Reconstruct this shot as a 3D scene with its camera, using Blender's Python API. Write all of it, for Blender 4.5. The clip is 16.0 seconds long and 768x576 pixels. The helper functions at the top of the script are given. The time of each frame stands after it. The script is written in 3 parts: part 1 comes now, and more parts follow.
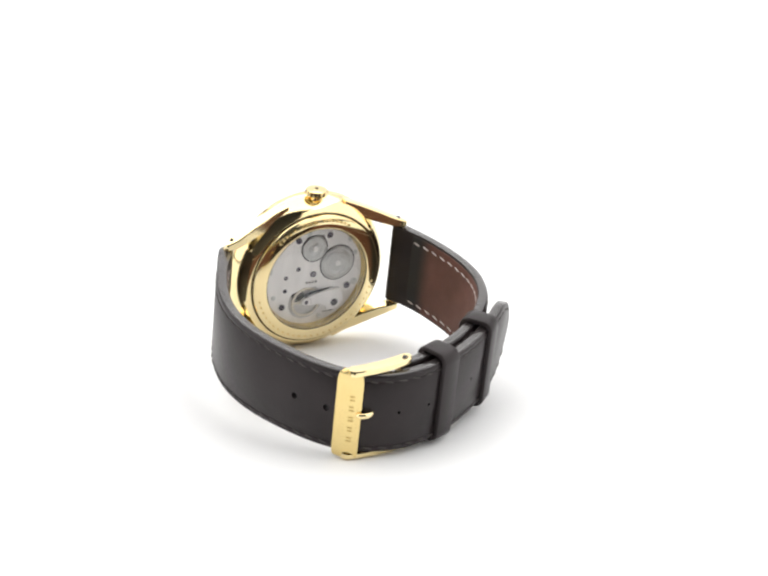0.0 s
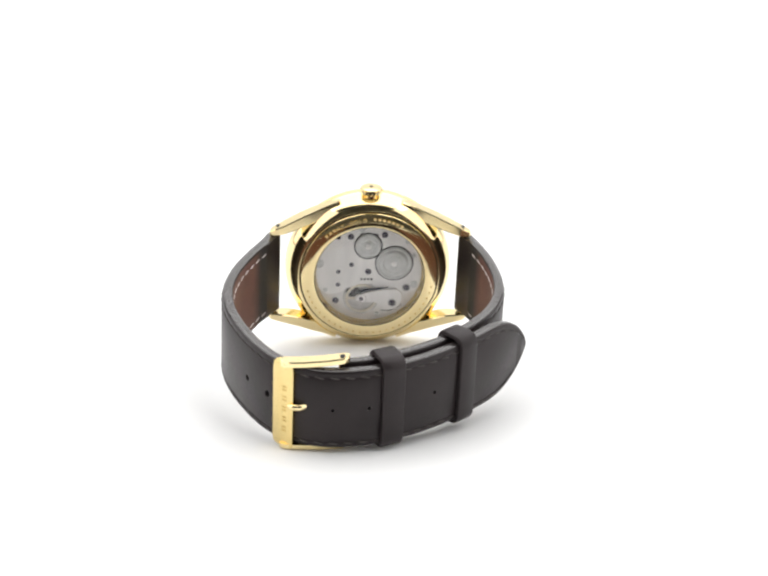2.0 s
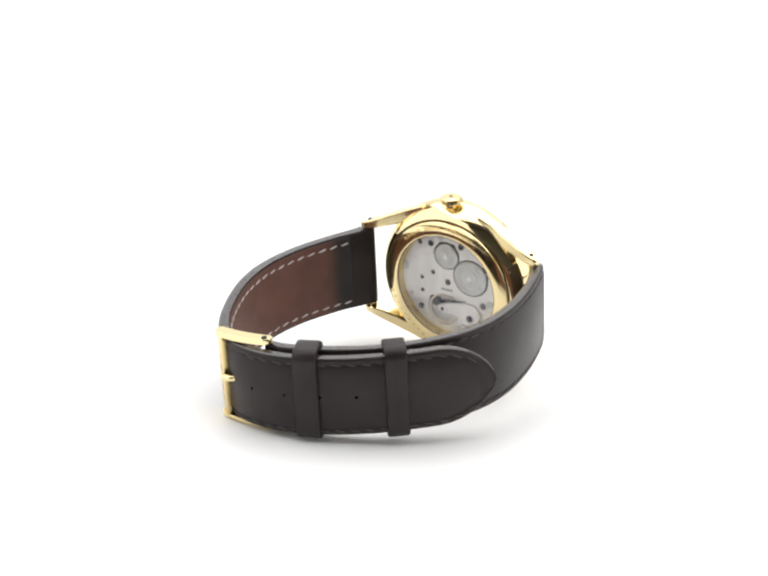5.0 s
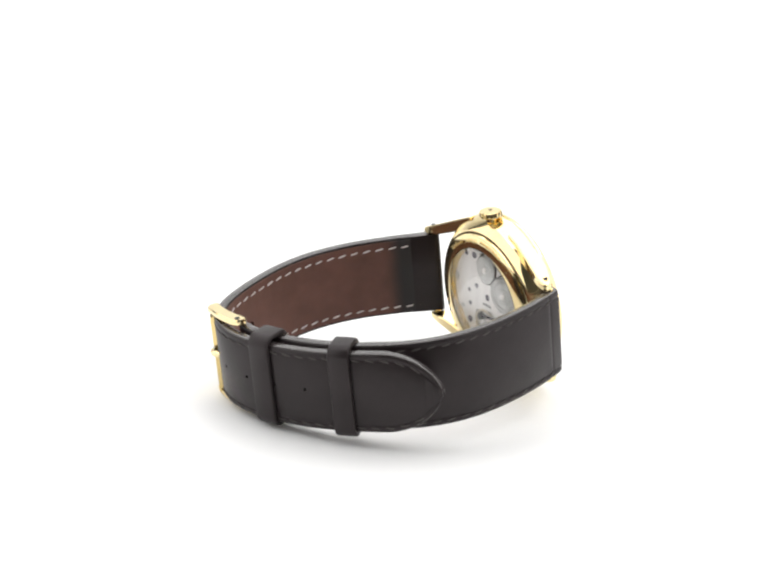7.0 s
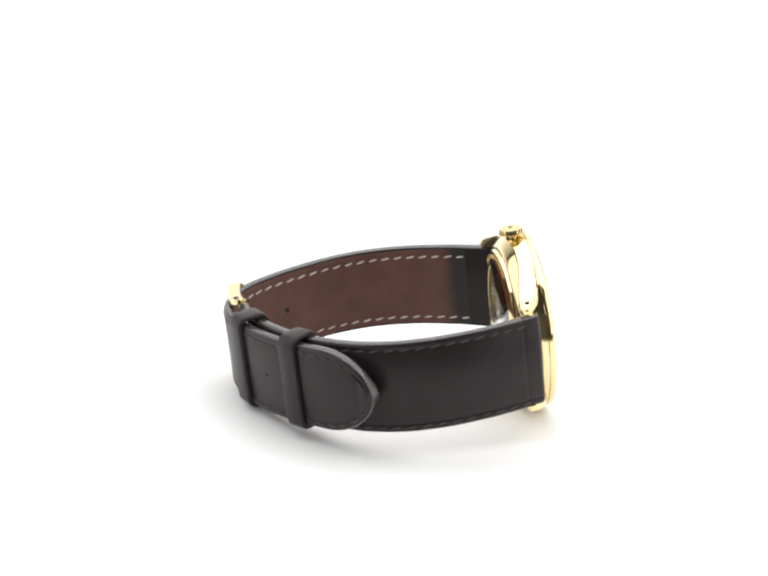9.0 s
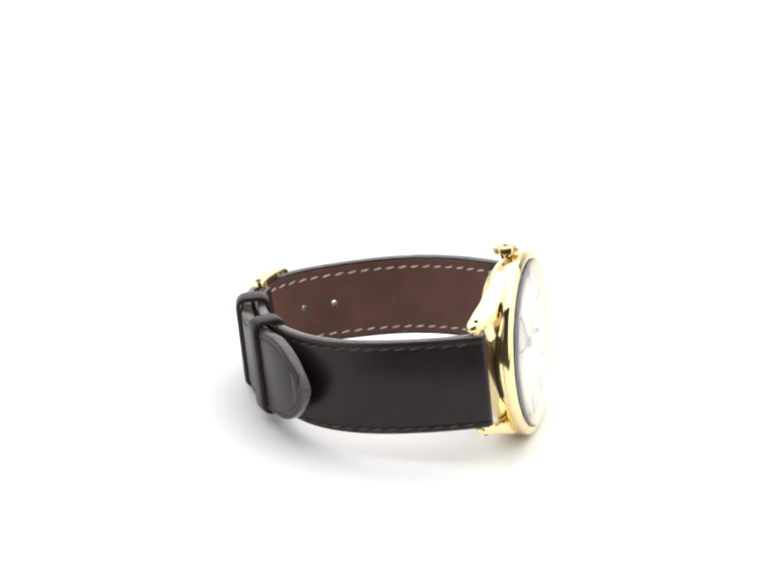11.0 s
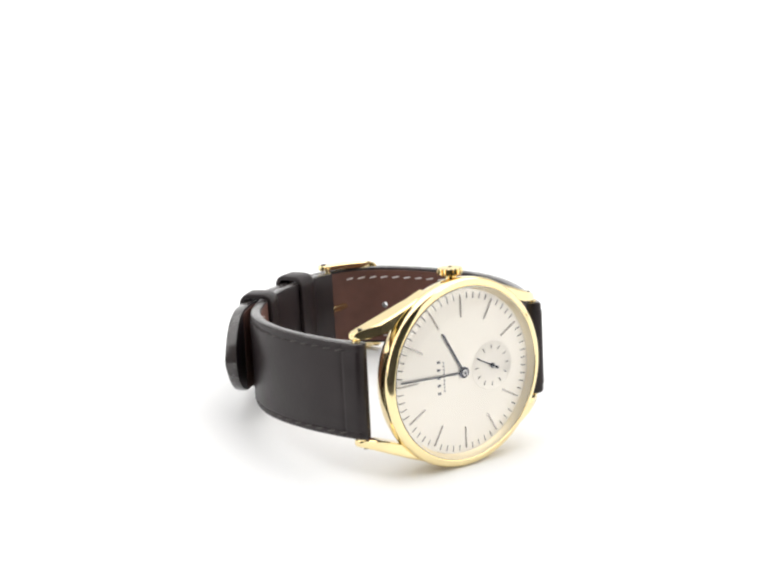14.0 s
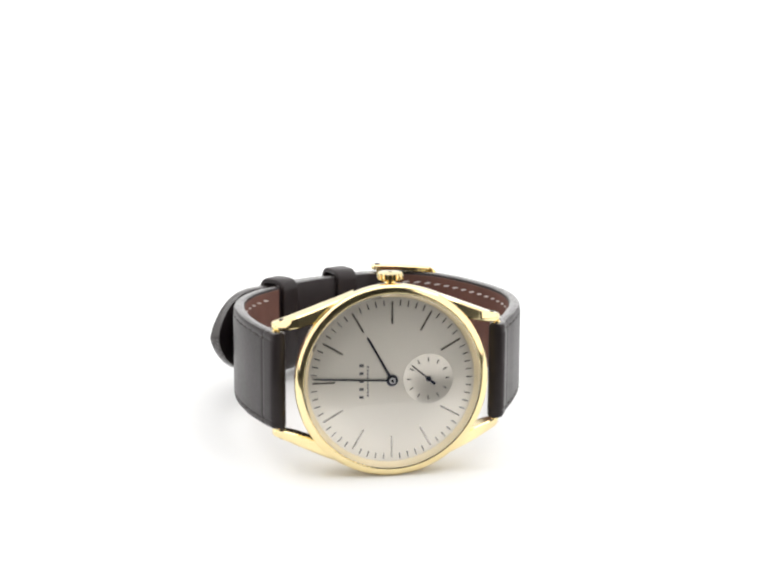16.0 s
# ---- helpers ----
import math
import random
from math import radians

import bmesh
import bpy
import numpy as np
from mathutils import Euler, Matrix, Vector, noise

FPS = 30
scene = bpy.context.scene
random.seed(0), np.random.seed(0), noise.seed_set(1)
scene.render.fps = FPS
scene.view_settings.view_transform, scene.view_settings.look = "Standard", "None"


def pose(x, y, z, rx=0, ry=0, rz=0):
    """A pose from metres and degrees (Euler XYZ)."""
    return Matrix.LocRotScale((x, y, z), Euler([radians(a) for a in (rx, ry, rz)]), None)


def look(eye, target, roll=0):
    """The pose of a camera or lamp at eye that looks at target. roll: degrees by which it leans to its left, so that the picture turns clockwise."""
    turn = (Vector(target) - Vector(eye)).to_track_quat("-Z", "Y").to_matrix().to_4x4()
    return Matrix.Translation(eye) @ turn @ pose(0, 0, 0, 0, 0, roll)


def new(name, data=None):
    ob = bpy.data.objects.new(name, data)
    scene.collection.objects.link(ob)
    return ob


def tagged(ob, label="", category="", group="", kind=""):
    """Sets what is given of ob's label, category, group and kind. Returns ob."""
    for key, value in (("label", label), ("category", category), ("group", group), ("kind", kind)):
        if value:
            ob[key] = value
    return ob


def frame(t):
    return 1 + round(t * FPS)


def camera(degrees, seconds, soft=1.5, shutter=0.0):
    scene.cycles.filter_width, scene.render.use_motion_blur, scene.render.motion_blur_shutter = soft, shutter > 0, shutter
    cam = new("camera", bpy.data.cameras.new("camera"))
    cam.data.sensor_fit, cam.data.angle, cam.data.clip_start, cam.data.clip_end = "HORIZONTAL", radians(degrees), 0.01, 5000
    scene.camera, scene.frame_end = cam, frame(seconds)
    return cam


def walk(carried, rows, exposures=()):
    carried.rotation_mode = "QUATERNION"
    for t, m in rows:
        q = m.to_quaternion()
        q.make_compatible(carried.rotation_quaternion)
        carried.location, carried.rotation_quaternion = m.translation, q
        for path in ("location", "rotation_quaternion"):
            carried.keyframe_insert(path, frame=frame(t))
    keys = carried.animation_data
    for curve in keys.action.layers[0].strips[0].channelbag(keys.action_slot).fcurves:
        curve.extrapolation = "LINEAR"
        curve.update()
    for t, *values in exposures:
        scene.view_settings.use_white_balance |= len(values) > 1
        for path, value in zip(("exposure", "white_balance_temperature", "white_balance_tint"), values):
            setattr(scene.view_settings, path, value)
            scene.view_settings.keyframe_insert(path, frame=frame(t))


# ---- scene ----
cam = camera(24.67, 16.0, soft=2.4)
EYE = Vector((0.0, -0.34355, 0.14728))
AIM = EYE + Vector((0.0080689, 0.9421633, -0.3350536))
walk(cam, [(0.0, look(EYE, AIM, 1.892)), (16.0, look(EYE, AIM, 1.892))])

# ---- light ----
world = bpy.data.worlds.new("studio")
scene.world = world
world.use_nodes = True
world.node_tree.nodes["Background"].inputs["Color"].default_value = (0.9, 0.95, 1.0, 1)
world.node_tree.nodes["Background"].inputs["Strength"].default_value = 0.12
scene.view_settings.exposure = -0.27


def softbox(name, eye, target, wide, high, watts, tone=(1.0, 0.995, 0.985)):
    lamp = bpy.data.lights.new(name, "AREA")
    lamp.shape, lamp.size, lamp.size_y, lamp.energy, lamp.color = "RECTANGLE", wide, high, watts, tone
    ob = new(name, lamp)
    ob.matrix_basis = look(eye, target)
    return ob


softbox("softbox_top", (0.05, 0.29, 0.95), (0.05, 0.23, 0.0), 1.7, 1.56, 24.0)
softbox("softbox_left", (-0.64, -0.10, 0.42), (0, -0.02, 0.38), 1.2, 0.80, 5.6)
softbox("softbox_right", (0.64, -0.08, 0.42), (0, 0, 0.39), 1.2, 0.80, 5.6)

# ---- materials ----


def material(name, base, rough=0.5, metal=0.0, spec=0.5, coat=0.0, coat_rough=0.1):
    m = bpy.data.materials.new(name)
    m.use_nodes = True
    b = m.node_tree.nodes["Principled BSDF"]
    b.inputs["Base Color"].default_value = (*base, 1)
    b.inputs["Roughness"].default_value = rough
    b.inputs["Metallic"].default_value = metal
    b.inputs["Specular IOR Level"].default_value = spec
    b.inputs["Coat Weight"].default_value = coat
    b.inputs["Coat Roughness"].default_value = coat_rough
    return m


def vary(m, scale, low, high, detail=4.0, rough=None, bump=0.0, bump_scale=None, stretch=(1, 1, 1)):
    """Colour between low and high by noise, roughness by a second noise, and fine relief."""
    nt = m.node_tree
    b = nt.nodes["Principled BSDF"]
    co = nt.nodes.new("ShaderNodeTexCoord")
    mp = nt.nodes.new("ShaderNodeMapping")
    mp.inputs["Scale"].default_value = stretch
    nt.links.new(co.outputs["Object"], mp.inputs["Vector"])
    n1 = nt.nodes.new("ShaderNodeTexNoise")
    n1.inputs["Scale"].default_value, n1.inputs["Detail"].default_value = scale, detail
    nt.links.new(mp.outputs["Vector"], n1.inputs["Vector"])
    ramp = nt.nodes.new("ShaderNodeValToRGB")
    ramp.color_ramp.elements[0].position, ramp.color_ramp.elements[1].position = 0.3, 0.7
    ramp.color_ramp.elements[0].color, ramp.color_ramp.elements[1].color = (*low, 1), (*high, 1)
    nt.links.new(n1.outputs["Fac"], ramp.inputs["Fac"])
    nt.links.new(ramp.outputs["Color"], b.inputs["Base Color"])
    n2 = nt.nodes.new("ShaderNodeTexNoise")
    n2.inputs["Scale"].default_value, n2.inputs["Detail"].default_value = bump_scale or scale * 6, 3.0
    nt.links.new(mp.outputs["Vector"], n2.inputs["Vector"])
    if rough:
        span = nt.nodes.new("ShaderNodeMapRange")
        span.inputs["To Min"].default_value, span.inputs["To Max"].default_value = rough
        nt.links.new(n2.outputs["Fac"], span.inputs["Value"])
        nt.links.new(span.outputs["Result"], b.inputs["Roughness"])
    if bump:
        relief = nt.nodes.new("ShaderNodeBump")
        relief.inputs["Strength"].default_value, relief.inputs["Distance"].default_value = bump, 0.0002
        nt.links.new(n2.outputs["Fac"], relief.inputs["Height"])
        nt.links.new(relief.outputs["Normal"], b.inputs["Normal"])
    return m


WHITE = vary(material("white_sweep_paper", (0.86, 0.86, 0.86), 0.55, spec=0.3), 3.0, (0.85, 0.85, 0.85), (0.87, 0.87, 0.87), rough=(0.5, 0.62), bump=0.03, bump_scale=900)
GREY = vary(material("grey_studio_wall", (0.2, 0.195, 0.19), 0.8), 2.0, (0.18, 0.175, 0.17), (0.22, 0.215, 0.205), bump=0.1, bump_scale=120)
GOLD = vary(material("polished_yellow_gold", (0.915, 0.755, 0.42), 0.1, 1.0), 90.0, (0.90, 0.74, 0.395), (0.93, 0.775, 0.445), rough=(0.06, 0.13), bump=0.02, bump_scale=1500)
GOLD_BRUSHED = vary(material("brushed_yellow_gold", (0.80, 0.62, 0.27), 0.25, 1.0), 120.0, (0.77, 0.59, 0.25), (0.83, 0.65, 0.30), rough=(0.16, 0.28), bump=0.05, bump_scale=2500)
FLANGE = vary(material("satin_gold_slope", (0.86, 0.74, 0.50), 0.45, 0.9), 120.0, (0.83, 0.71, 0.47), (0.89, 0.77, 0.53), rough=(0.4, 0.5), bump_scale=1500)
LEATHER = vary(material("dark_brown_shell_leather", (0.017, 0.0131, 0.0135), 0.36, spec=0.26, coat=0.05, coat_rough=0.2), 130.0, (0.0148, 0.0114, 0.0118), (0.0226, 0.0174, 0.018), rough=(0.30, 0.44), bump=0.12, bump_scale=1400)
def lining_leather(name):
    return vary(material(name, (0.118, 0.048, 0.034), 0.6), 160.0, (0.097, 0.039, 0.027), (0.139, 0.057, 0.041), rough=(0.5, 0.68), bump=0.2, bump_scale=2200)



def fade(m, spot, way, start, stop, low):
    """Colour that darkens the leather on one side of a line: start and stop metres from spot along way."""
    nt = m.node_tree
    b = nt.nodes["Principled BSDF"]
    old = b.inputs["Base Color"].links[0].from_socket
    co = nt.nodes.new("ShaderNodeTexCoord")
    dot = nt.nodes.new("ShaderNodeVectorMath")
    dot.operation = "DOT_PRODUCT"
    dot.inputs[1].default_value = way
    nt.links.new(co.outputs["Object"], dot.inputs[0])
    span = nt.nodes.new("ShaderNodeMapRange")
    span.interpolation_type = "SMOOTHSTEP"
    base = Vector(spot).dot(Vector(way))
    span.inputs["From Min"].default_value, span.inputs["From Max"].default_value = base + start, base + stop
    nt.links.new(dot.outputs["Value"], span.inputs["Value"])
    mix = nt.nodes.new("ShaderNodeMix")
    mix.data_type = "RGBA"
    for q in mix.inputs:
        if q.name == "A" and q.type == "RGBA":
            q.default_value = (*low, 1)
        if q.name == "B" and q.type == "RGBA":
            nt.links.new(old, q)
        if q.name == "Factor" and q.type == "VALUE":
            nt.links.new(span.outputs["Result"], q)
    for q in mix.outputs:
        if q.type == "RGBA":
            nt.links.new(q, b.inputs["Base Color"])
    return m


EDGE = vary(material("burnished_leather_edge", (0.034, 0.028, 0.028), 0.28, coat=0.6, coat_rough=0.15), 200.0, (0.025, 0.02, 0.02), (0.045, 0.037, 0.036), rough=(0.2, 0.32), bump=0.15, bump_scale=900)
THREAD_PALE = vary(material("pale_grey_thread", (0.62, 0.55, 0.52), 0.8), 800.0, (0.55, 0.485, 0.455), (0.69, 0.62, 0.59), bump=0.3, bump_scale=4000)
THREAD_DARK = vary(material("dark_brown_thread", (0.055, 0.046, 0.044), 0.75), 800.0, (0.042, 0.035, 0.033), (0.07, 0.06, 0.057), bump=0.3, bump_scale=4000)
DIAL = vary(material("galvanised_silver_dial", (0.75, 0.705, 0.63), 0.42, 0.72), 60.0, (0.74, 0.695, 0.615), (0.76, 0.715, 0.635), rough=(0.3, 0.32), bump_scale=400)
SUBDIAL = vary(material("fine_turned_silver", (0.67, 0.63, 0.56), 0.42, 0.72), 60.0, (0.655, 0.615, 0.545), (0.685, 0.645, 0.575), rough=(0.30, 0.34), bump_scale=400)
INK = material("dark_grey_print", (0.05, 0.05, 0.055), 0.5)
INDEX = vary(material("polished_applied_marker", (0.36, 0.33, 0.29), 0.16, 1.0), 900.0, (0.33, 0.30, 0.26), (0.40, 0.365, 0.325))
TICK = vary(material("grey_printed_tick", (0.20, 0.185, 0.165), 0.25, 0.9), 900.0, (0.17, 0.155, 0.14), (0.23, 0.21, 0.19))
STEEL_BLUE = vary(material("blued_steel", (0.02, 0.022, 0.037), 0.25, 0.8), 700.0, (0.015, 0.017, 0.029), (0.028, 0.031, 0.05), rough=(0.2, 0.32))
RHODIUM = vary(material("rhodium_plated_plate", (0.78, 0.765, 0.745), 0.42, 0.5), 380.0, (0.72, 0.705, 0.685), (0.84, 0.82, 0.80), rough=(0.36, 0.5), bump=0.1, bump_scale=1500, stretch=(1, 1, 0.25))
WHEEL = vary(material("sunray_steel_wheel", (0.53, 0.535, 0.52), 0.35, 0.85), 600.0, (0.47, 0.475, 0.46), (0.59, 0.595, 0.58), rough=(0.28, 0.42), bump=0.1, bump_scale=2600)
RUBY = material("dark_jewel", (0.03, 0.022, 0.04), 0.35)
BRASS = vary(material("pale_gilt_balance", (0.60, 0.55, 0.45), 0.35, 0.9), 500.0, (0.55, 0.50, 0.40), (0.65, 0.60, 0.50))
LEATHER.node_tree.nodes["Principled BSDF"].inputs["Specular Tint"].default_value = (1.0, 0.93, 0.94, 1)
# Dark gold of the crown mark; in the grooves it is shade put into colour.
GROOVE = material("shade_dark_gold", (0.10, 0.07, 0.03), 0.5, 0.6)
# Engraved marks, and the shade in holes, sinks and gaps, put into colour.
DARK = material("mark_and_recess_shade", (0.03, 0.028, 0.026), 0.6)
ENGRAVE = material("engraved_shadowed_gold", (0.80, 0.62, 0.30), 0.42, 0.9)
# Grey nickel; under the balance its tone also holds the well's shade.
WELL = vary(material("nickel_and_well_shade", (0.5, 0.485, 0.465), 0.45, 0.7), 700.0, (0.42, 0.405, 0.39), (0.58, 0.565, 0.54))
ENGRAVE_DARK = material("darkened_engraving", (0.58, 0.41, 0.15), 0.45, 0.9)
GLASS = material("coated_sapphire_glass", (1, 1, 1), 0.0, spec=0.28)
GLASS.node_tree.nodes["Principled BSDF"].inputs["Transmission Weight"].default_value = 1.0
GLASS.node_tree.nodes["Principled BSDF"].inputs["IOR"].default_value = 1.5

# ---- the studio ----


def box(bm, x0, x1, y0, y1, z0, z1):
    v = [bm.verts.new((x, y, z)) for x in (x0, x1) for y in (y0, y1) for z in (z0, z1)]
    for f in ((0, 1, 3, 2), (4, 6, 7, 5), (0, 4, 5, 1), (2, 3, 7, 6), (0, 2, 6, 4), (1, 5, 7, 3)):
        bm.faces.new([v[i] for i in f])


def finish(name, bm, mat, smooth=False):
    bmesh.ops.recalc_face_normals(bm, faces=bm.faces)
    me = bpy.data.meshes.new(name)
    bm.to_mesh(me)
    bm.free()
    me.materials.append(mat)
    if smooth:
        me.shade_smooth()
        me.set_sharp_from_angle(angle=radians(38))
    return me


def build_sweep():
    """A white paper sweep: flat underfoot, curving up behind."""
    bm = bmesh.new()
    profile = [(-0.13, 0.0), (0.62, 0.0)]
    profile += [(0.62 + 0.35 * math.sin(a), 0.35 - 0.35 * math.cos(a)) for a in np.linspace(0.08, math.pi / 2, 20)]
    profile += [(0.97, 1.5)]
    rows = []
    for thick in (0.0, -0.004):
        rows.append([[bm.verts.new((x, y - thick * (z > 0.3), z + thick * (z <= 0.3))) for y, z in profile] for x in (-1.2, 1.2)])
    for a, b in rows:
        for i in range(len(profile) - 1):
            bm.faces.new((a[i], a[i + 1], b[i + 1], b[i]))
    for k in (0, 1):
        for i in range(len(profile) - 1):
            bm.faces.new((rows[0][k][i], rows[0][k][i + 1], rows[1][k][i + 1], rows[1][k][i]))
    for i in (0, -1):
        bm.faces.new((rows[0][0][i], rows[0][1][i], rows[1][1][i], rows[1][0][i]))
    return tagged(new("ground", finish("ground", bm, WHITE, True)), "seamless white paper sweep under the watch", "floor", kind="structure")


build_sweep()
for wall, (x0, x1, y0, y1, z0, z1) in {
        "wall_south": (-2.0, 2.0, -2.0, -1.9, -0.12, 2.4), "wall_north": (-2.0, 2.0, 1.9, 2.0, -0.12, 2.4),
        "wall_west": (-2.0, -1.9, -1.9, 1.9, -0.12, 2.4), "wall_east": (1.9, 2.0, -1.9, 1.9, -0.12, 2.4),
        "floor": (-2.0, 2.0, -2.0, 2.0, -0.22, -0.12), "ceiling": (-2.0, 2.0, -2.0, 2.0, 2.4, 2.5)}.items():
    bm = bmesh.new()
    box(bm, x0, x1, y0, y1, z0, z1)
    tagged(new(wall, finish(wall, bm, GREY)), "plain dark grey studio " + wall.split("_")[0], wall.split("_")[0], kind="structure")

bm = bmesh.new()
box(bm, -1.19, 1.19, -0.12, 0.61, -0.12, -0.0045)
tagged(new("plinth", finish("plinth", bm, GREY)), "plain dark grey plinth under the white paper", "plinth", kind="structure")

# ---- the watch ----
# Its own space, in millimetres: x towards twelve o'clock, y out of the dial, z towards the crown.
SEAT = Matrix(((0.872752, -0.483473, 0.067512, -0.015074), (0.488164, 0.864365, -0.120700, 0.031084),
               (0.0, 0.138298, 0.990391, 0.018635), (0, 0, 0, 1)))
MM = Matrix.Diagonal((0.001, 0.001, 0.001, 1))
FIT = SEAT @ MM
watch = tagged(new("wristwatch"), "gold wristwatch with dark leather strap standing on its side", "watch")


def part(name, bm, mat, parent, label="", smooth=True, seat=True):
    """One mesh under the watch or under one of its parts, from millimetres of the watch's own space."""
    bm.transform(FIT if seat else MM)
    ob = new(name, finish(name, bm, mat, smooth))
    ob.parent = parent
    return tagged(ob, label)


def ring(bm, rows):
    """Skin rings of equal length, given as lists of points."""
    vs = [[bm.verts.new(p) for p in row] for row in rows]
    n = len(vs[0])
    for a, b in zip(vs, vs[1:]):
        for i in range(n):
            bm.faces.new((a[i], a[(i + 1) % n], b[(i + 1) % n], b[i]))
    return vs


def lathe(bm, profile, steps=96, at=(0, 0, 0), axis="y", closed=True):
    """Turn (radius, height) about y or z through the point at."""
    rows = []
    for r, h in profile:
        row = []
        for k in range(steps):
            a = 2 * math.pi * k / steps
            c, s = r * math.cos(a), r * math.sin(a)
            row.append((at[0] + c, at[1] + h, at[2] + s) if axis == "y" else (at[0] + c, at[1] + s, at[2] + h))
        rows.append(row)
    vs = ring(bm, rows)
    if closed:
        bm.faces.new(vs[0])
        bm.faces.new(list(reversed(vs[-1])))
    return vs


def prism(bm, outline, y0, y1, bevel=0.0):
    """A plate with the outline (x, z) from y0 to y1."""
    cx = sum(p[0] for p in outline) / len(outline)
    cz = sum(p[1] for p in outline) / len(outline)
    shrink = lambda k: [(cx + (x - cx) * k, cz + (z - cz) * k) for x, z in outline]
    size = max(math.hypot(x - cx, z - cz) for x, z in outline)
    k = 1 - bevel / size
    layers = [(outline, y0), (outline, y1 - bevel * (1 if y1 > y0 else -1)), (shrink(k), y1)] if bevel else [(outline, y0), (outline, y1)]
    vs = ring(bm, [[(x, y, z) for x, z in o] for o, y in layers])
    bm.faces.new(vs[0])
    bm.faces.new(list(reversed(vs[-1])))


def turned(a, r, w, r2=None):
    """Corners of a bar from radius r to r2 along the dial angle a (degrees clockwise from twelve), w wide."""
    d = Vector((math.cos(radians(a)), math.sin(radians(a))))
    n = Vector((-d.y, d.x)) * w / 2
    return [tuple(d * r - n), tuple(d * r2 - n), tuple(d * r2 + n), tuple(d * r + n)]


def build_case():
    bm = bmesh.new()
    lathe(bm, [(16.6, -0.6), (18.6, -0.6), (18.67, -0.68), (18.67, -1.6), (18.5, -2.4), (18.1, -3.4), (17.5, -4.3), (16.7, -5.2), (16.0, -5.75),
               (15.7, -5.8), (12.6, -5.8), (12.6, -4.9), (16.6, -4.9)], 128, closed=False)
    case = part("case", bm, GOLD, watch, "polished yellow gold case middle")
    bm = bmesh.new()
    lathe(bm, [(17.06, -0.5), (17.06, 0.82), (17.08, 1.0), (17.2, 1.1), (17.34, 1.12), (17.6, 1.06), (18.3, 0.72), (18.6, 0.45), (18.74, 0.1), (18.74, -0.5), (18.68, -0.57), (17.06, -0.57), (17.06, -0.5)], 144, closed=False)
    bezel = part("bezel", bm, GOLD, watch, "narrow polished gold bezel")
    bm = bmesh.new()
    lathe(bm, [(16.1, -0.57), (16.1, -0.47), (16.2, -0.4), (17.0, 0.82), (17.05, 0.82), (17.05, -0.57), (16.1, -0.57)], 144, closed=False)
    part("flange", bm, FLANGE, bezel, "satin gold slope between dial and crystal")
    bm = bmesh.new()
    lathe(bm, [(15.38, -5.3), (15.38, -6.15), (15.3, -6.33), (14.9, -6.5), (13.6, -6.85), (12.75, -7.0), (12.45, -6.95), (12.3, -6.6), (12.3, -5.7)], 128, closed=False)
    back = part("case_back", bm, GOLD, watch, "engraved gold case back ring")
    # dark ring in the gap of the case back: shade put into its colour
    bm = bmesh.new()
    lathe(bm, [(15.3, -5.7), (15.3, -5.84), (15.74, -5.84), (15.74, -5.7)], 128, closed=False)
    part("back_groove", bm, GROOVE, back, "fine groove round the case back, its shade painted dark")
    bm = bmesh.new()
    lathe(bm, [(12.28, -6.45), (11.75, -5.4), (11.6, -4.76), (12.28, -4.76)], 96, closed=False)
    part("movement_ring", bm, GOLD_BRUSHED, back, "sloping ring inside the display back")
    bm = bmesh.new()
    lathe(bm, [(0.3, -6.5), (12.28, -6.5), (12.28, -6.85), (11.9, -6.95), (6.0, -7.02), (0.3, -7.04)], 96)
    part("back_glass", bm, GLASS, watch, "clear sapphire display back").visible_shadow = False
    bm = bmesh.new()
    lathe(bm, [(0.3, 1.0), (8.0, 0.98), (13.0, 0.93), (16.5, 0.87), (17.05, 0.87), (17.05, 1.1), (16.95, 1.2), (16.6, 1.27), (15.5, 1.36), (13.0, 1.45), (8.0, 1.54), (0.3, 1.57)], 128)
    part("crystal", bm, GLASS, watch, "flat clear sapphire crystal with a rounded edge").visible_shadow = False
    return case, back


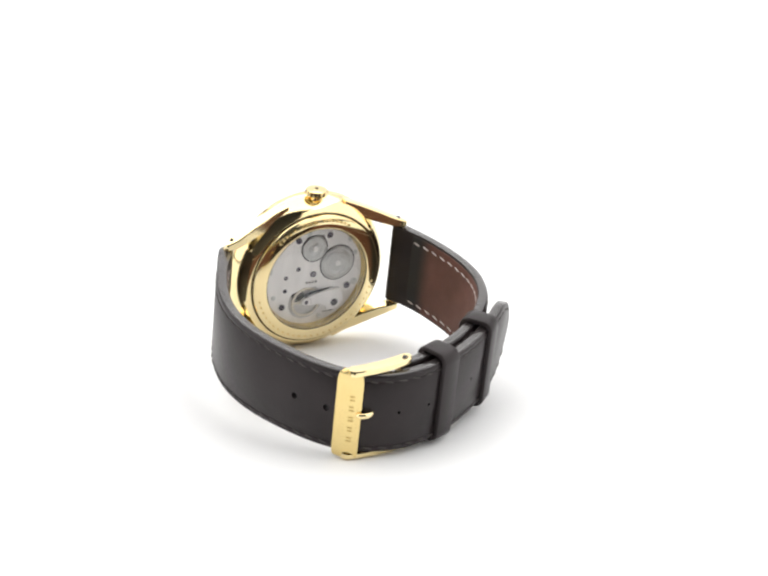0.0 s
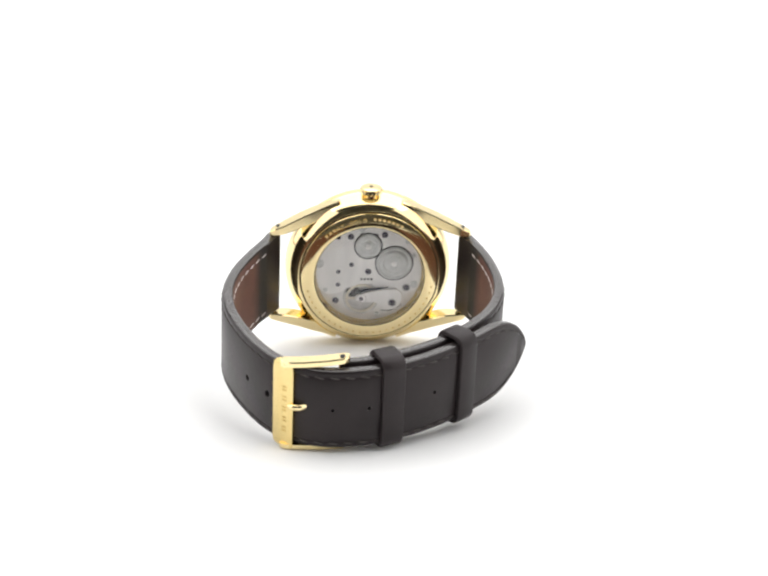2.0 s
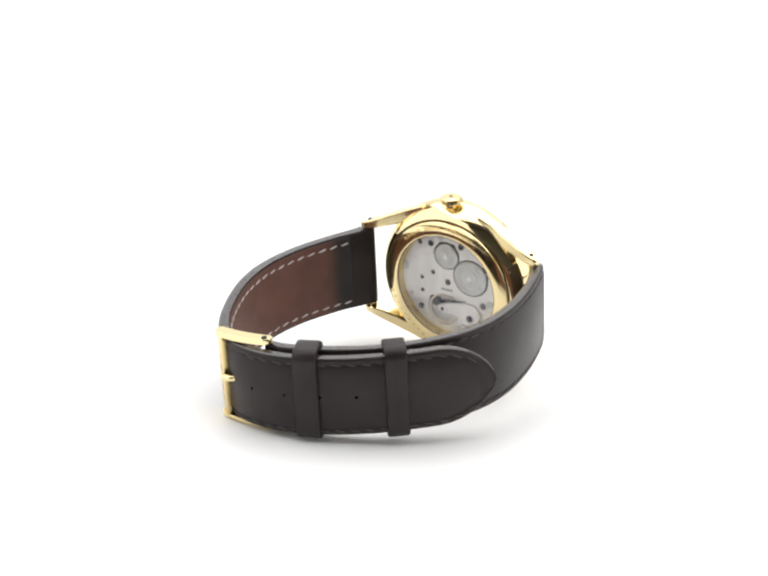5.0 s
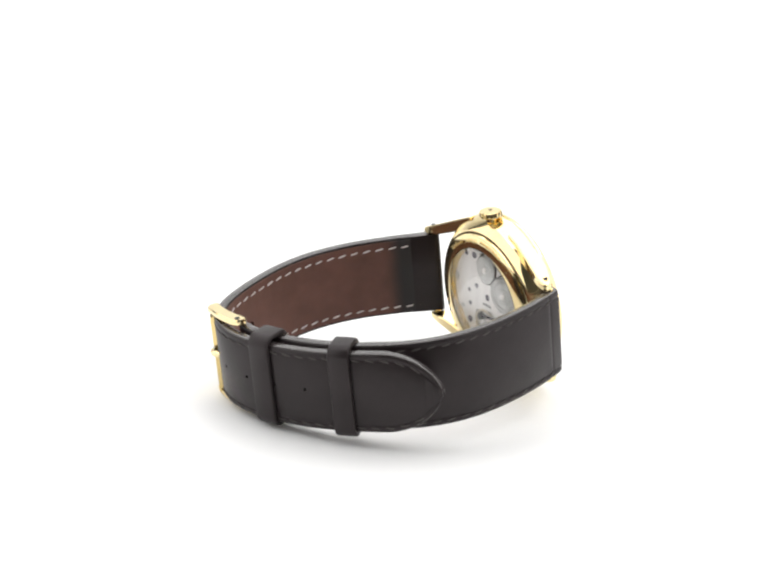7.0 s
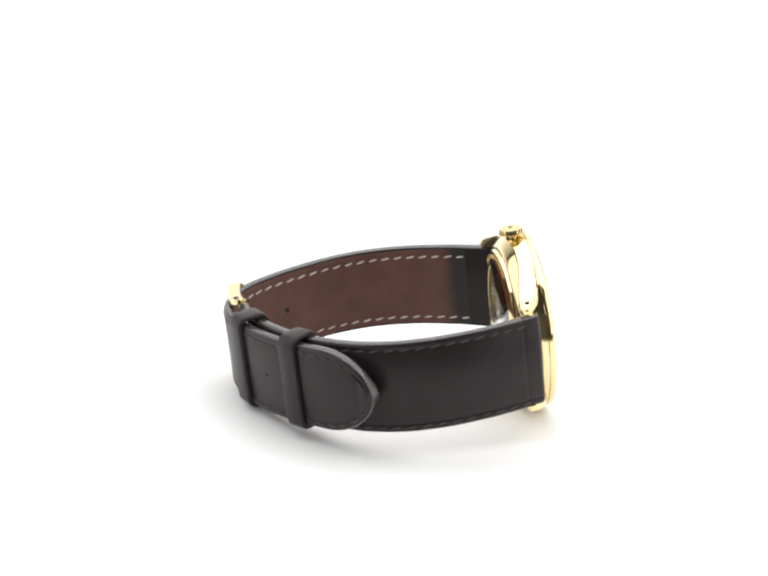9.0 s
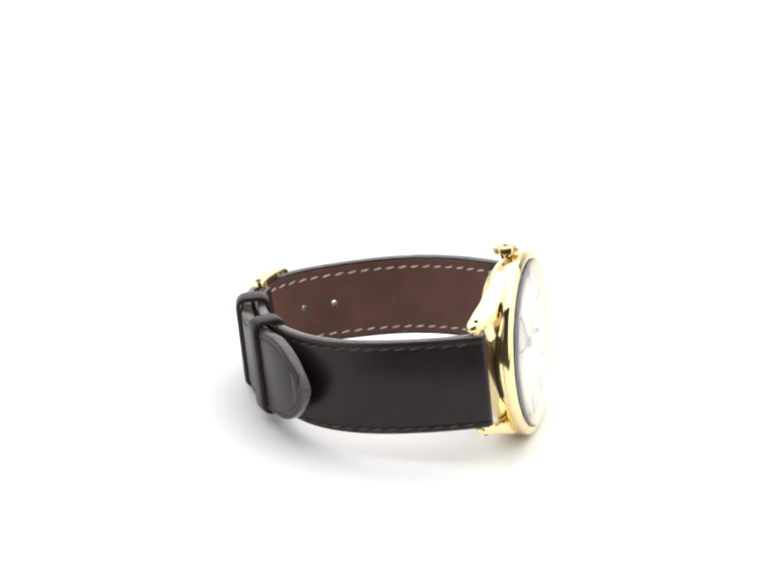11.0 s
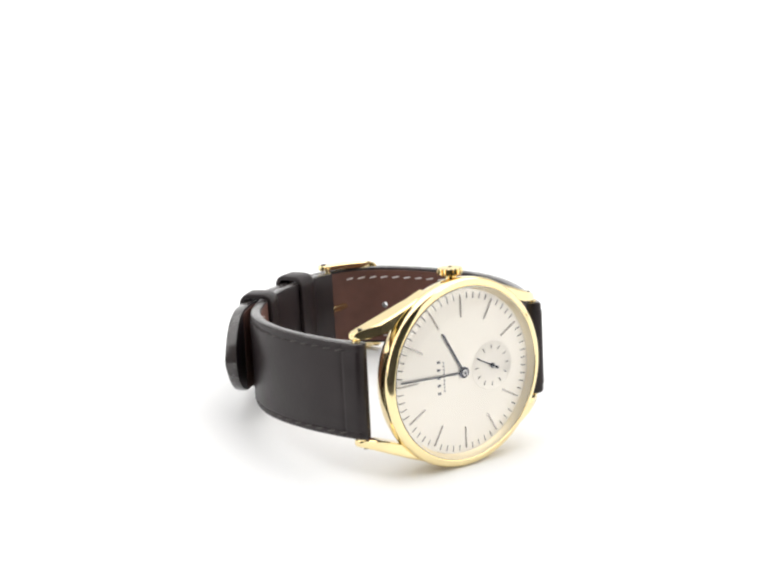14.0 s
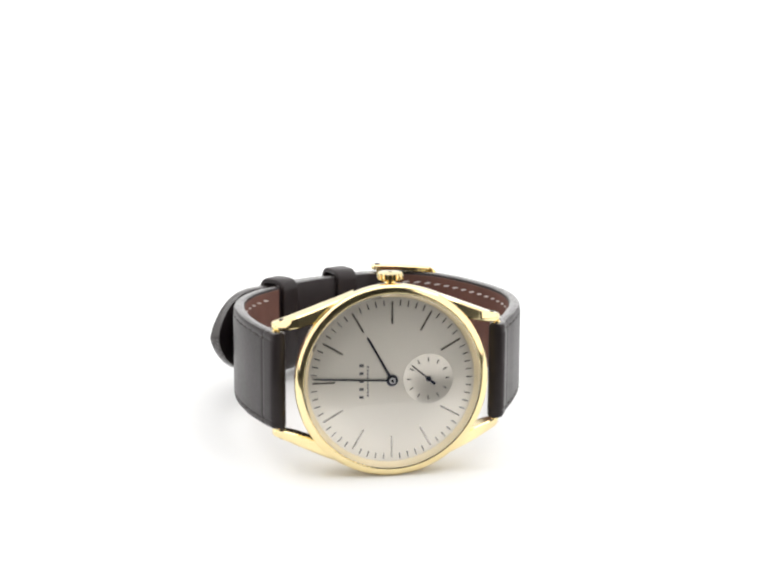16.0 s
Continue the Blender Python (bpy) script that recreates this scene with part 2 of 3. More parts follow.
def build_lug(sx, sz):
    """One long tapered lug that bends back towards the wrist."""
    bm = bmesh.new()
    # (x, inner z, outer z, front y, back y)
    cuts = [(7.0, 14.4, 17.15, -0.75, -3.9), (10.0, 13.2, 15.95, -0.85, -4.0), (12.5, 12.2, 14.95, -0.95, -4.6), (15.0, 11.3, 13.9, -1.25, -5.1), (17.5, 10.45, 12.85, -1.85, -5.7),
            (19.5, 10.0, 12.0, -2.7, -6.2), (21.0, 9.75, 11.5, -3.6, -6.3), (21.9, 9.75, 11.2, -4.3, -6.3), (22.3, 9.9, 11.0, -4.9, -5.9)]
    rows = []
    for x, z0, z1, y0, y1 in cuts:
        c = 0.24
        loop = [(z0, y0 - c), (z0 + c, y0), (z1 - c * 1.5, y0), (z1, y0 - c * 1.5), (z1, y1 + c), (z1 - c, y1), (z0 + c, y1), (z0, y1 + c)]
        rows.append([(sx * x, y, sz * z) for z, y in loop])
    vs = ring(bm, rows)
    bm.faces.new(vs[0])
    bm.faces.new(list(reversed(vs[-1])))
    lug = part("lug", bm, GOLD, watch, "long tapered gold lug")
    # dark disc on the lug: the hole's inner shade as colour
    bm = bmesh.new()
    lathe(bm, [(0.5, -0.1), (0.5, 0.1)], 16, (sx * 20.5, -4.7, sz * 11.68), "z")
    part("bar_hole", bm, DARK, lug, "drilled spring bar hole, its shade painted as a dark disc")


def build_spring_bar(sx):
    bm = bmesh.new()
    lathe(bm, [(0.75, -9.8), (0.75, 9.8)], 20, (sx * 21.6, -4.6, 0), "z")
    part("spring_bar", bm, GOLD, watch)


def build_crown():
    bm = bmesh.new()
    teeth = 16
    rows = []
    for r, h, cut in ((1.1, 18.0, 0), (1.1, 18.75, 0), (1.6, 18.9, 0), (2.25, 19.1, 1), (2.46, 19.3, 1), (2.46, 20.15, 1), (2.3, 20.36, 0), (1.3, 20.52, 0), (0.3, 20.56, 0)):
        row = []
        for k in range(teeth * 4):
            a = 2 * math.pi * k / (teeth * 4)
            q = r - (0.55 if cut and k % 4 in (2, 3) else 0)
            row.append((q * math.cos(a) - 0.1, q * math.sin(a) - 3.1, h))
        rows.append(row)
    vs = ring(bm, rows)
    bm.faces.new(vs[0])
    bm.faces.new(list(reversed(vs[-1])))
    crown = part("crown", bm, GOLD, watch, "fluted gold winding crown")
    bm = bmesh.new()
    lathe(bm, [(0.42, 20.5), (0.42, 20.6)], 16, (-0.1, -3.1, 0), "z")
    part("crown_mark", bm, GROOVE, crown)
    # dark core inside the crown: the flutes' shade put into its colour
    bm = bmesh.new()
    lathe(bm, [(1.85, 19.2), (2.1, 19.26), (2.12, 20.14), (1.9, 20.2)], 48, (-0.1, -3.1, 0), "z")
    part("groove", bm, GROOVE, crown, "dark core that paints the shade between the flutes")


def sunray(m, amount):
    """Fine brushing that runs out from the dial's middle, square to a tangent round it."""
    nt = m.node_tree
    b = nt.nodes["Principled BSDF"]
    co = nt.nodes.new("ShaderNodeTexCoord")
    arm = nt.nodes.new("ShaderNodeVectorMath")
    arm.operation = "SUBTRACT"
    arm.inputs[1].default_value = SEAT.translation
    nt.links.new(co.outputs["Object"], arm.inputs[0])
    cross = nt.nodes.new("ShaderNodeVectorMath")
    cross.operation = "CROSS_PRODUCT"
    cross.inputs[0].default_value = SEAT.col[1].to_3d()
    nt.links.new(arm.outputs["Vector"], cross.inputs[1])
    turn = nt.nodes.new("ShaderNodeVectorTransform")
    turn.vector_type, turn.convert_from, turn.convert_to = "VECTOR", "OBJECT", "WORLD"
    nt.links.new(cross.outputs["Vector"], turn.inputs["Vector"])
    unit = nt.nodes.new("ShaderNodeVectorMath")
    unit.operation = "NORMALIZE"
    nt.links.new(turn.outputs["Vector"], unit.inputs[0])
    nt.links.new(unit.outputs["Vector"], b.inputs["Tangent"])
    b.inputs["Anisotropic"].default_value = amount
    b.inputs["Anisotropic Rotation"].default_value = 0.25


DIAL_Y = -0.45


def dial_part(name, bm, *rest, **more):
    """A part that lies on the sunken dial."""
    bm.transform(Matrix.Translation((0, DIAL_Y, 0)))
    return part(name, bm, *rest, **more)


def build_dial():
    sunray(DIAL, 0.6)
    bm = bmesh.new()
    lathe(bm, [(16.07, -0.5), (16.07, -0.04), (15.9, 0.0), (10, 0.0), (0.2, 0.0)], 128)
    dial = dial_part("dial", bm, DIAL, watch, "pale silver dial with thin dark markers")
    for h in range(12):
        if h == 6:
            continue
        bm = bmesh.new()
        prism(bm, turned(30 * h, 11.0, 0.32, 15.3), 0.0, 0.14, 0.03)
        dial_part("hour_marker", bm, INDEX, dial, smooth=False)
    for k in range(60):
        if k % 5 == 0 and k != 30:
            continue
        bm = bmesh.new()
        prism(bm, turned(6 * k, 14.5, 0.22, 15.65), 0.0, 0.05)
        dial_part("minute_mark", bm, TICK, dial, smooth=False)
    bm = bmesh.new()
    lathe(bm, [(4.95, 0.0), (4.93, 0.03), (4.87, 0.03), (4.84, 0.01), (0.2, 0.01)], 80, (-7.1, 0, 0), closed=False)
    sub = dial_part("seconds_dial", bm, SUBDIAL, dial, "small paler seconds dial with fine turning")
    for k in range(12):
        a = math.radians(30 * k)
        d, n = Vector((math.cos(a), math.sin(a))), Vector((-math.sin(a), math.cos(a))) * 0.11
        bm = bmesh.new()
        prism(bm, [(-7.1 + q.x, q.y) for q in (d * 3.35 - n, d * 4.15 - n, d * 4.15 + n, d * 3.35 + n)], 0.0, 0.05)
        dial_part("second_mark", bm, TICK, dial, smooth=False)
    # maker's name and the line below it, as plain bars
    for k in range(5):
        z = -3.1 + 1.55 * k
        bm = bmesh.new()
        prism(bm, [(5.5, z - 0.26), (6.3, z - 0.26), (6.3, z + 0.26), (5.5, z + 0.26)], 0.0, 0.04)
        dial_part("name_bar", bm, INK, dial, smooth=False)
    for k in range(9):
        z = -2.8 + 0.7 * k
        bm = bmesh.new()
        prism(bm, [(4.5, z - 0.18), (4.85, z - 0.18), (4.85, z + 0.18), (4.5, z + 0.18)], 0.0, 0.03)
        dial_part("line_bar", bm, INK, dial, smooth=False)
    return dial


def pointer(bm, length, wide, hub, tail=0.0, thin=0.14):
    """A baton pointing along x with a round boss."""
    prism(bm, [(-tail, -wide / 2), (length * 0.97, -wide * 0.42), (length, 0.0), (length * 0.97, wide * 0.42), (-tail, wide / 2)], 0.0, thin, 0.03)
    lathe(bm, [(hub, -0.02), (hub, thin + 0.03), (hub * 0.85, thin + 0.08), (hub * 0.35, thin + 0.1), (0.05, thin + 0.1)], 32)


def build_pointers():
    bm = bmesh.new()
    pointer(bm, 9.9, 0.46, 1.12)
    bm.transform(Matrix.Translation((0, 0.2, 0)) @ Matrix.Rotation(radians(-60.8), 4, "Y"))
    dial_part("hour_hand", bm, STEEL_BLUE, watch, "slim blued steel hour hand")
    bm = bmesh.new()
    pointer(bm, 15.4, 0.31, 1.0)
    minute = part("minute_hand", bm, STEEL_BLUE, watch, "slim blued steel minute hand", seat=False)
    bm = bmesh.new()
    lathe(bm, [(0.62, 0.45), (0.62, 0.66), (0.5, 0.7), (0.3, 0.68)], 24)
    cap = dial_part("centre_cap", bm, WELL, watch, "small grey centre cap")
    bm = bmesh.new()
    lathe(bm, [(0.32, 0.6), (0.32, 0.74), (0.05, 0.76)], 20)
    dial_part("post", bm, STEEL_BLUE, cap)
    bm = bmesh.new()
    pointer(bm, 4.3, 0.26, 0.52, 1.6, 0.1)
    prism(bm, [(-1.7, -0.28), (-0.3, -0.24), (-0.3, 0.24), (-1.7, 0.28)], 0.0, 0.1)
    return minute, part("seconds_hand", bm, STEEL_BLUE, watch, "small blued steel seconds hand", seat=False)


def letters(text, radius, start, step, y, size, parent):
    """Engraved letters along the case back, their feet to the middle."""
    for k, ch in enumerate(text):
        if ch == " ":
            continue
        font = bpy.data.curves.new("letter", "FONT")
        font.body, font.size, font.align_x, font.extrude = ch, size, "CENTER", 0.03
        tmp = new("letter_tmp", font)
        me = bpy.data.meshes.new_from_object(tmp.evaluated_get(bpy.context.evaluated_depsgraph_get()))
        bm = bmesh.new()
        bm.from_mesh(me)
        bpy.data.objects.remove(tmp)
        bpy.data.curves.remove(font)
        bpy.data.meshes.remove(me)
        a = start + step * k
        # seen from behind with the crown up, x runs to the viewer's right
        m = Matrix.Rotation(radians(a), 4, "Y") @ Matrix.Translation((0, y, radius)) @ Matrix.Rotation(radians(90 + 13), 4, "X")
        bm.transform(m)
        part("engraved_letter", bm, ENGRAVE, parent, smooth=False)


def build_back(back):
    letters("KARAT GOLD", 13.6, -44.2, 4.25, -6.82, 1.25, back)
    for k in range(7):
        a = 3 + 4.25 * k
        bm = bmesh.new()
        box(bm, -0.32, 0.32, -0.03, 0.03, -0.42, 0.42)
        bm.transform(Matrix.Rotation(radians(a), 4, "Y") @ Matrix.Translation((0, -6.76, 14.05)) @ Matrix.Rotation(radians(13), 4, "X"))
        part("engraved_bar", bm, ENGRAVE, back, smooth=False)
    for k in range(26):
        a = 100 + 6.2 * k
        bm = bmesh.new()
        box(bm, -0.26, 0.26, -0.015, 0.015, -0.34, 0.34)
        bm.transform(Matrix.Rotation(radians(a), 4, "Y") @ Matrix.Translation((0, -6.72, 14.1)) @ Matrix.Rotation(radians(13), 4, "X"))
        part("engraved_bar", bm, ENGRAVE, back, smooth=False)


def disc(cx, cz, r, n=40, a0=0.0, a1=360.0):
    return [(cx + r * math.cos(radians(a0 + (a1 - a0) * k / n)), cz + r * math.sin(radians(a0 + (a1 - a0) * k / n))) for k in range(n + (a1 - a0 < 360))]


def build_wheel(parent, x, z, r, y, teeth, label):
    bm = bmesh.new()
    rows = []
    for f, h in ((1.0, 0.0), (1.0, -0.2), (0.9, -0.26), (0.86, -0.16), (0.74, -0.16), (0.72, -0.22), (0.58, -0.22), (0.56, -0.15), (0.44, -0.15), (0.42, -0.24), (0.3, -0.26), (0.2, -0.34), (0.03, -0.34)):
        row = []
        for k in range(teeth * 2):
            a = math.pi * k / teeth
            q = r * f - (0.22 if f == 1.0 and k % 2 else 0)
            row.append((x + q * math.cos(a), y + h, z + q * math.sin(a)))
        rows.append(row)
    vs = ring(bm, rows)
    bm.faces.new(vs[0])
    bm.faces.new(list(reversed(vs[-1])))
    wheel = part("wheel", bm, WHEEL, parent, label)
    # dark ring round the wheel: the shade of its sink put into colour
    bm = bmesh.new()
    lathe(bm, [(r + 0.2, 0.05), (r + 0.2, -0.035), (r - 0.3, -0.035), (r - 0.3, 0.05)], 64, (x, y, z), closed=False)
    part("sink_shade", bm, DARK, wheel)
    bm = bmesh.new()
    lathe(bm, [(0.62, -0.3), (0.62, -0.55), (0.5, -0.62), (0.05, -0.62)], 24, (x, y, z))
    box(bm, x - 0.5, x + 0.5, y - 0.66, y - 0.62, z - 0.07, z + 0.07)
    part("wheel_screw", bm, RHODIUM, wheel)


def build_movement():
    bm = bmesh.new()
    lathe(bm, [(12.5, -1.0), (12.5, -4.6), (12.2, -4.75), (0.2, -4.75)], 96)
    plate = part("movement", bm, RHODIUM, watch, "rhodium plated movement with wheels and jewels")
    # the large bridge above the balance
    bm = bmesh.new()
    outline = disc(0, 0, 12.0, 46, -14, 196)
    outline += [(-10.4, -4.6), (-9.0, -5.2), (-7.0, -4.7), (-4.6, -3.6), (-1.0, -2.7), (3.0, -2.6), (5.4, -3.2), (7.0, -4.4), (8.6, -4.9), (10.4, -4.2)]
    prism(bm, outline, -4.7, -5.0, 0.1)
    part("bridge", bm, RHODIUM, plate, "three quarter bridge with fine ribbing", smooth=False)
    bm = bmesh.new()
    cock = [(-2.7, -5.3), (-1.6, -4.9), (-0.3, -4.5), (0.8, -4.1), (6.4, -3.6), (7.5, -4.7), (7.8, -6.2), (7.2, -7.7), (6.2, -8.7), (3.7, -8.9), (3.3, -7.7), (1.6, -7.0), (-1.2, -6.9), (-2.6, -6.6), (-2.9, -5.9)]
    prism(bm, cock, -5.0, -5.5, 0.15)
    part("balance_cock", bm, RHODIUM, plate, smooth=False)
    build_wheel(plate, 5.5, 2.7, 4.1, -5.0, 60, "large ratchet wheel")
    build_wheel(plate, -0.4, 6.9, 3.0, -5.0, 44, "small crown wheel")
    for x, z, r in ((-4.3, 9.1, 0.72), (3.2, 9.6, 0.72), (-4.0, 2.3, 0.55), (-6.9, 0.5, 0.5), (-6.9, -2.7, 0.5), (-0.2, 0.6, 0.75), (-7.3, -6.7, 0.72), (5.4, -7.0, 0.78),
                    (8.5, -3.4, 0.75), (-1.6, -6.1, 0.5), (-7.0, 8.9, 0.55)):
        bm = bmesh.new()
        r *= 0.98
        lathe(bm, [(r, -4.9), (r, -5.06), (r * 0.55, -5.05), (0.05, -5.04)], 24, (x, -0.5 if abs(x + 1.6) < 0.1 or abs(x - 5.4) < 0.1 and z < 0 else 0, z))
        part("jewel", bm, RUBY, plate, "dark jewel or screw in its sink")
    for x, z in ((-11.2, 2.5), (10.1, -2.6), (-1.9, 11.0)):
        bm = bmesh.new()
        lathe(bm, [(0.85, -4.95), (0.85, -5.16), (0.7, -5.2), (0.05, -5.2)], 20, (x, 0, z))
        box(bm, x - 0.7, x + 0.7, -5.23, -5.2, z - 0.09, z + 0.09)
        part("screw", bm, WHEEL, plate, "slotted steel screw")
    # line of engraved caliber marks, as bars
    for k in range(4):
        bm = bmesh.new()
        box(bm, -1.9 + 0.75 * k, -1.45 + 0.75 * k, -5.03, -4.99, -1.6, -1.1)
        part("caliber_bar", bm, DARK, plate, smooth=False)
    # dark bar behind the crown wheel, a slot's shade put into colour
    bm = bmesh.new()
    prism(bm, [(-2.2, 9.9), (1.6, 9.9), (1.9, 9.3), (-2.4, 9.3)], -4.9, -5.05)
    part("slot", bm, DARK, plate, smooth=False)
    # curved strip painting shade in the lower bridge's gap, and a few more screws
    bm = bmesh.new()
    path = [(3.0, -9.3), (4.8, -9.4), (6.4, -8.9), (7.4, -7.9), (7.7, -6.4), (7.4, -5.2), (6.4, -4.3), (5.2, -3.8)]
    prism(bm, [(x, z) for x, z in path] + [(x - 0.22, z + 0.12) for x, z in reversed(path)], -4.7, -4.84)
    part("bridge_gap", bm, DARK, plate, smooth=False)
    for x, z in ((-9.6, -4.0), (2.2, -10.2), (9.8, 4.6), (8.3, 8.0)):
        bm = bmesh.new()
        lathe(bm, [(0.55, -4.7), (0.55, -5.12), (0.45, -5.16), (0.05, -5.16)], 20, (x, 0, z))
        box(bm, x - 0.45, x + 0.45, -5.19, -5.16, z - 0.07, z + 0.07)
        part("screw", bm, WHEEL, plate, "slotted steel screw")
    # grey disc where the balance swings, the shade of its well put into colour
    bm = bmesh.new()
    lathe(bm, [(4.1, -4.7), (4.1, -4.79), (0.1, -4.8)], 48, (-1.6, 0, -6.1))
    part("balance_shade", bm, WELL, plate)
    # added dark wedge: the reflection at the bridge's edge gap, put into colour
    bm = bmesh.new()
    prism(bm, [(-2.6, -4.3), (-1.4, -3.7), (1.5, -3.35), (4.6, -3.1), (2.0, -3.75), (-0.6, -4.2), (-2.0, -4.8)], -5.3, -5.55, 0.05)
    part("gap_wedge", bm, STEEL_BLUE, plate, "dark wedge painting the reflection at the bridge gap", smooth=False)
    # dark disc in place of a well, its shade put into the colour
    bm = bmesh.new()
    lathe(bm, [(1.5, -4.8), (1.5, -4.9), (1.1, -4.95), (0.05, -4.95)], 32, (-3.6, 0, -4.4))
    part("well_shade", bm, DARK, plate)
    # ring of the shock spring round the balance jewel, and sinks round two screws
    for x, z, r, y in ((-1.6, -6.1, 1.25, -5.49), (-11.2, 2.5, 1.1, -4.99), (8.5, -3.4, 1.0, -4.99), (5.4, -7.0, 1.0, -5.49)):
        bm = bmesh.new()
        lathe(bm, [(r, 0.02), (r, -0.04), (r - 0.16, -0.04), (r - 0.16, 0.02)], 32, (x, y, z), closed=False)
        part("sink_ring", bm, WELL, plate)
    # balance wheel: rim, two arms, in its own space
    bm = bmesh.new()
    lathe(bm, [(3.5, 0.0), (3.5, -0.3), (3.05, -0.3), (3.05, 0.0), (3.5, 0.0)], 64, closed=False)
    box(bm, -3.1, 3.1, -0.2, -0.05, -0.22, 0.22)
    lathe(bm, [(0.6, 0.0), (0.6, -0.3), (0.05, -0.3)], 24)
    return part("balance_wheel", bm, BRASS, watch, "gilt balance wheel swinging behind the glass", seat=False)


case, back = build_case()
for sx in (1, -1):
    build_spring_bar(sx)
    for sz in (1, -1):
        build_lug(sx, sz)
build_crown()
build_dial()
minute_hand, seconds_hand = build_pointers()
build_back(back)
balance = build_movement()

# ---- the strap ----


class Way:
    """A smooth line in the plan (x, y) through the given points, by its length in millimetres."""

    def __init__(self, pts, outward):
        p = [Vector(q) for q in pts]
        p = [p[0] * 2 - p[1]] + p + [p[-1] * 2 - p[-2]]
        line = []
        for a, b, c, d in zip(p, p[1:], p[2:], p[3:]):
            for k in range(24):
                t = k / 24
                line.append(0.5 * ((2 * b) + (c - a) * t + (2 * a - 5 * b + 4 * c - d) * t * t + (3 * b - a - 3 * c + d) * t ** 3))
        line.append(p[-2])
        self.s = np.concatenate([[0], np.cumsum([(b - a).length for a, b in zip(line, line[1:])])])
        self.x, self.y = np.array([q.x for q in line]), np.array([q.y for q in line])
        self.length, self.side = float(self.s[-1]), outward

    def at(self, s):
        return Vector((float(np.interp(s, self.s, self.x)), float(np.interp(s, self.s, self.y))))

    def out(self, s):
        d = self.at(min(s + 0.6, self.length)) - self.at(max(s - 0.6, 0))
        d.normalize()
        return Vector((d.y, -d.x)) * self.side

    def near(self, x, y):
        return float(self.s[np.argmin((self.x - x) ** 2 + (self.y - y) ** 2)])


def lift(way, s):
    """The tail of the long half rides up a little towards its tip."""
    if way.side < 0:
        return 0.0
    f = min(1.0, max(0.0, (s - 85) / 45))
    return 0.75 * f * f * (3 - 2 * f)


def point(way, s, depth, z):
    """depth: millimetres inside the outer face."""
    q = way.at(s) - way.out(s) * depth
    return (q.x, q.y, z + lift(way, s))


def band(bm, way, s0, s1, half, thick, inset=0.0, dome=0.0, steps=None):
    """A leather band under the outer line. half and thick are functions of the length s."""
    steps = steps or int((s1 - s0) / 0.9)
    rows = []
    spots = [s0 + (s1 - s0) * k / steps for k in range(steps)] + [s1 - q for q in (0.6, 0.4, 0.25, 0.12, 0.05, 0.0)]
    spots = sorted(set(spots + [s1 - 12.5 * (k / 48) ** 2 for k in range(6, 48)]))
    spots = sorted(set(spots + [s0 + q for q in (0.08, 0.2, 0.4, 0.7, 1.0, 3.7, 3.95, 4.2, 4.45, 4.7)]))
    spots = [q for k, q in enumerate(spots) if k == 0 or q == s1 or q - spots[k - 1] > 0.035]
    for s in spots:
        h, full = half(s), thick(s)
        k = 0.2 + 0.8 * math.sqrt(1 - max(0.0, 1 - (s - s0) / 1.3) ** 2)
        t, ease = full * k, full * (1 - k) / 2
        seam = 0.12 * math.exp(-((s - s0 - 4.2) / 0.3) ** 2)
        r = min(0.55, t * 0.35, h * 0.5)
        loop = []
        g = min(1.0, h / 4.0)
        r *= max(0.15, g)
        for z, d in ((-h + 1.9 * g, -dome * g), (-h + 1.5 * g, 0.12 * g), (-h + 1.1 * g, 0.0), (-h + r, 0.05), (-h + r * 0.3, r * 0.45), (-h, r), (-h, t - r), (-h + r * 0.3, t - r * 0.3), (-h + r, t),
                     (h - r, t), (h - r * 0.3, t - r * 0.3), (h, t - r), (h, r), (h - r * 0.3, r * 0.45), (h - r, 0.05), (h - 1.1 * g, 0.0), (h - 1.5 * g, 0.12 * g), (h - 1.9 * g, -dome * g)):
            loop.append(point(way, s, inset + ease + d + (seam if d < 0.3 and t > 1 else 0), z))
        rows.append(loop)
    vs = ring(bm, rows)
    for k, f in enumerate(bm.faces):
        f.material_index = 1 if k % 18 in (4, 5, 6, 10, 11, 12) else 0
    bm.faces.new(vs[0])
    bm.faces.new(list(reversed(vs[-1])))


def stitch_row(way, s0, s1, depth, half, sz, mat, parent, label, pitch=3.0, long=1.85, edge=1.3):
    bm = bmesh.new()
    n = int((s1 - s0) / pitch)
    for k in range(n):
        s = s0 + pitch * (k + 0.1)
        z0 = sz * (half(s) - edge)
        z1 = sz * (half(s + long) - edge) - 0.32
        rows = []
        for f, r in ((0, 0.07), (0.12, 0.16), (0.5, 0.19), (0.88, 0.16), (1, 0.07)):
            c = way.at(s + long * f)
            o = way.out(s + long * f)
            row = []
            for j in range(6):
                a = 2 * math.pi * j / 6
                q = c - o * (depth + r * math.cos(a))
                row.append((q.x, q.y, z0 + (z1 - z0) * f + r * math.sin(a) + lift(way, s)))
            rows.append(row)
        vs = ring(bm, rows)
        bm.faces.new(vs[0])
        bm.faces.new(list(reversed(vs[-1])))
    return part("stitching", bm, mat, parent, label)


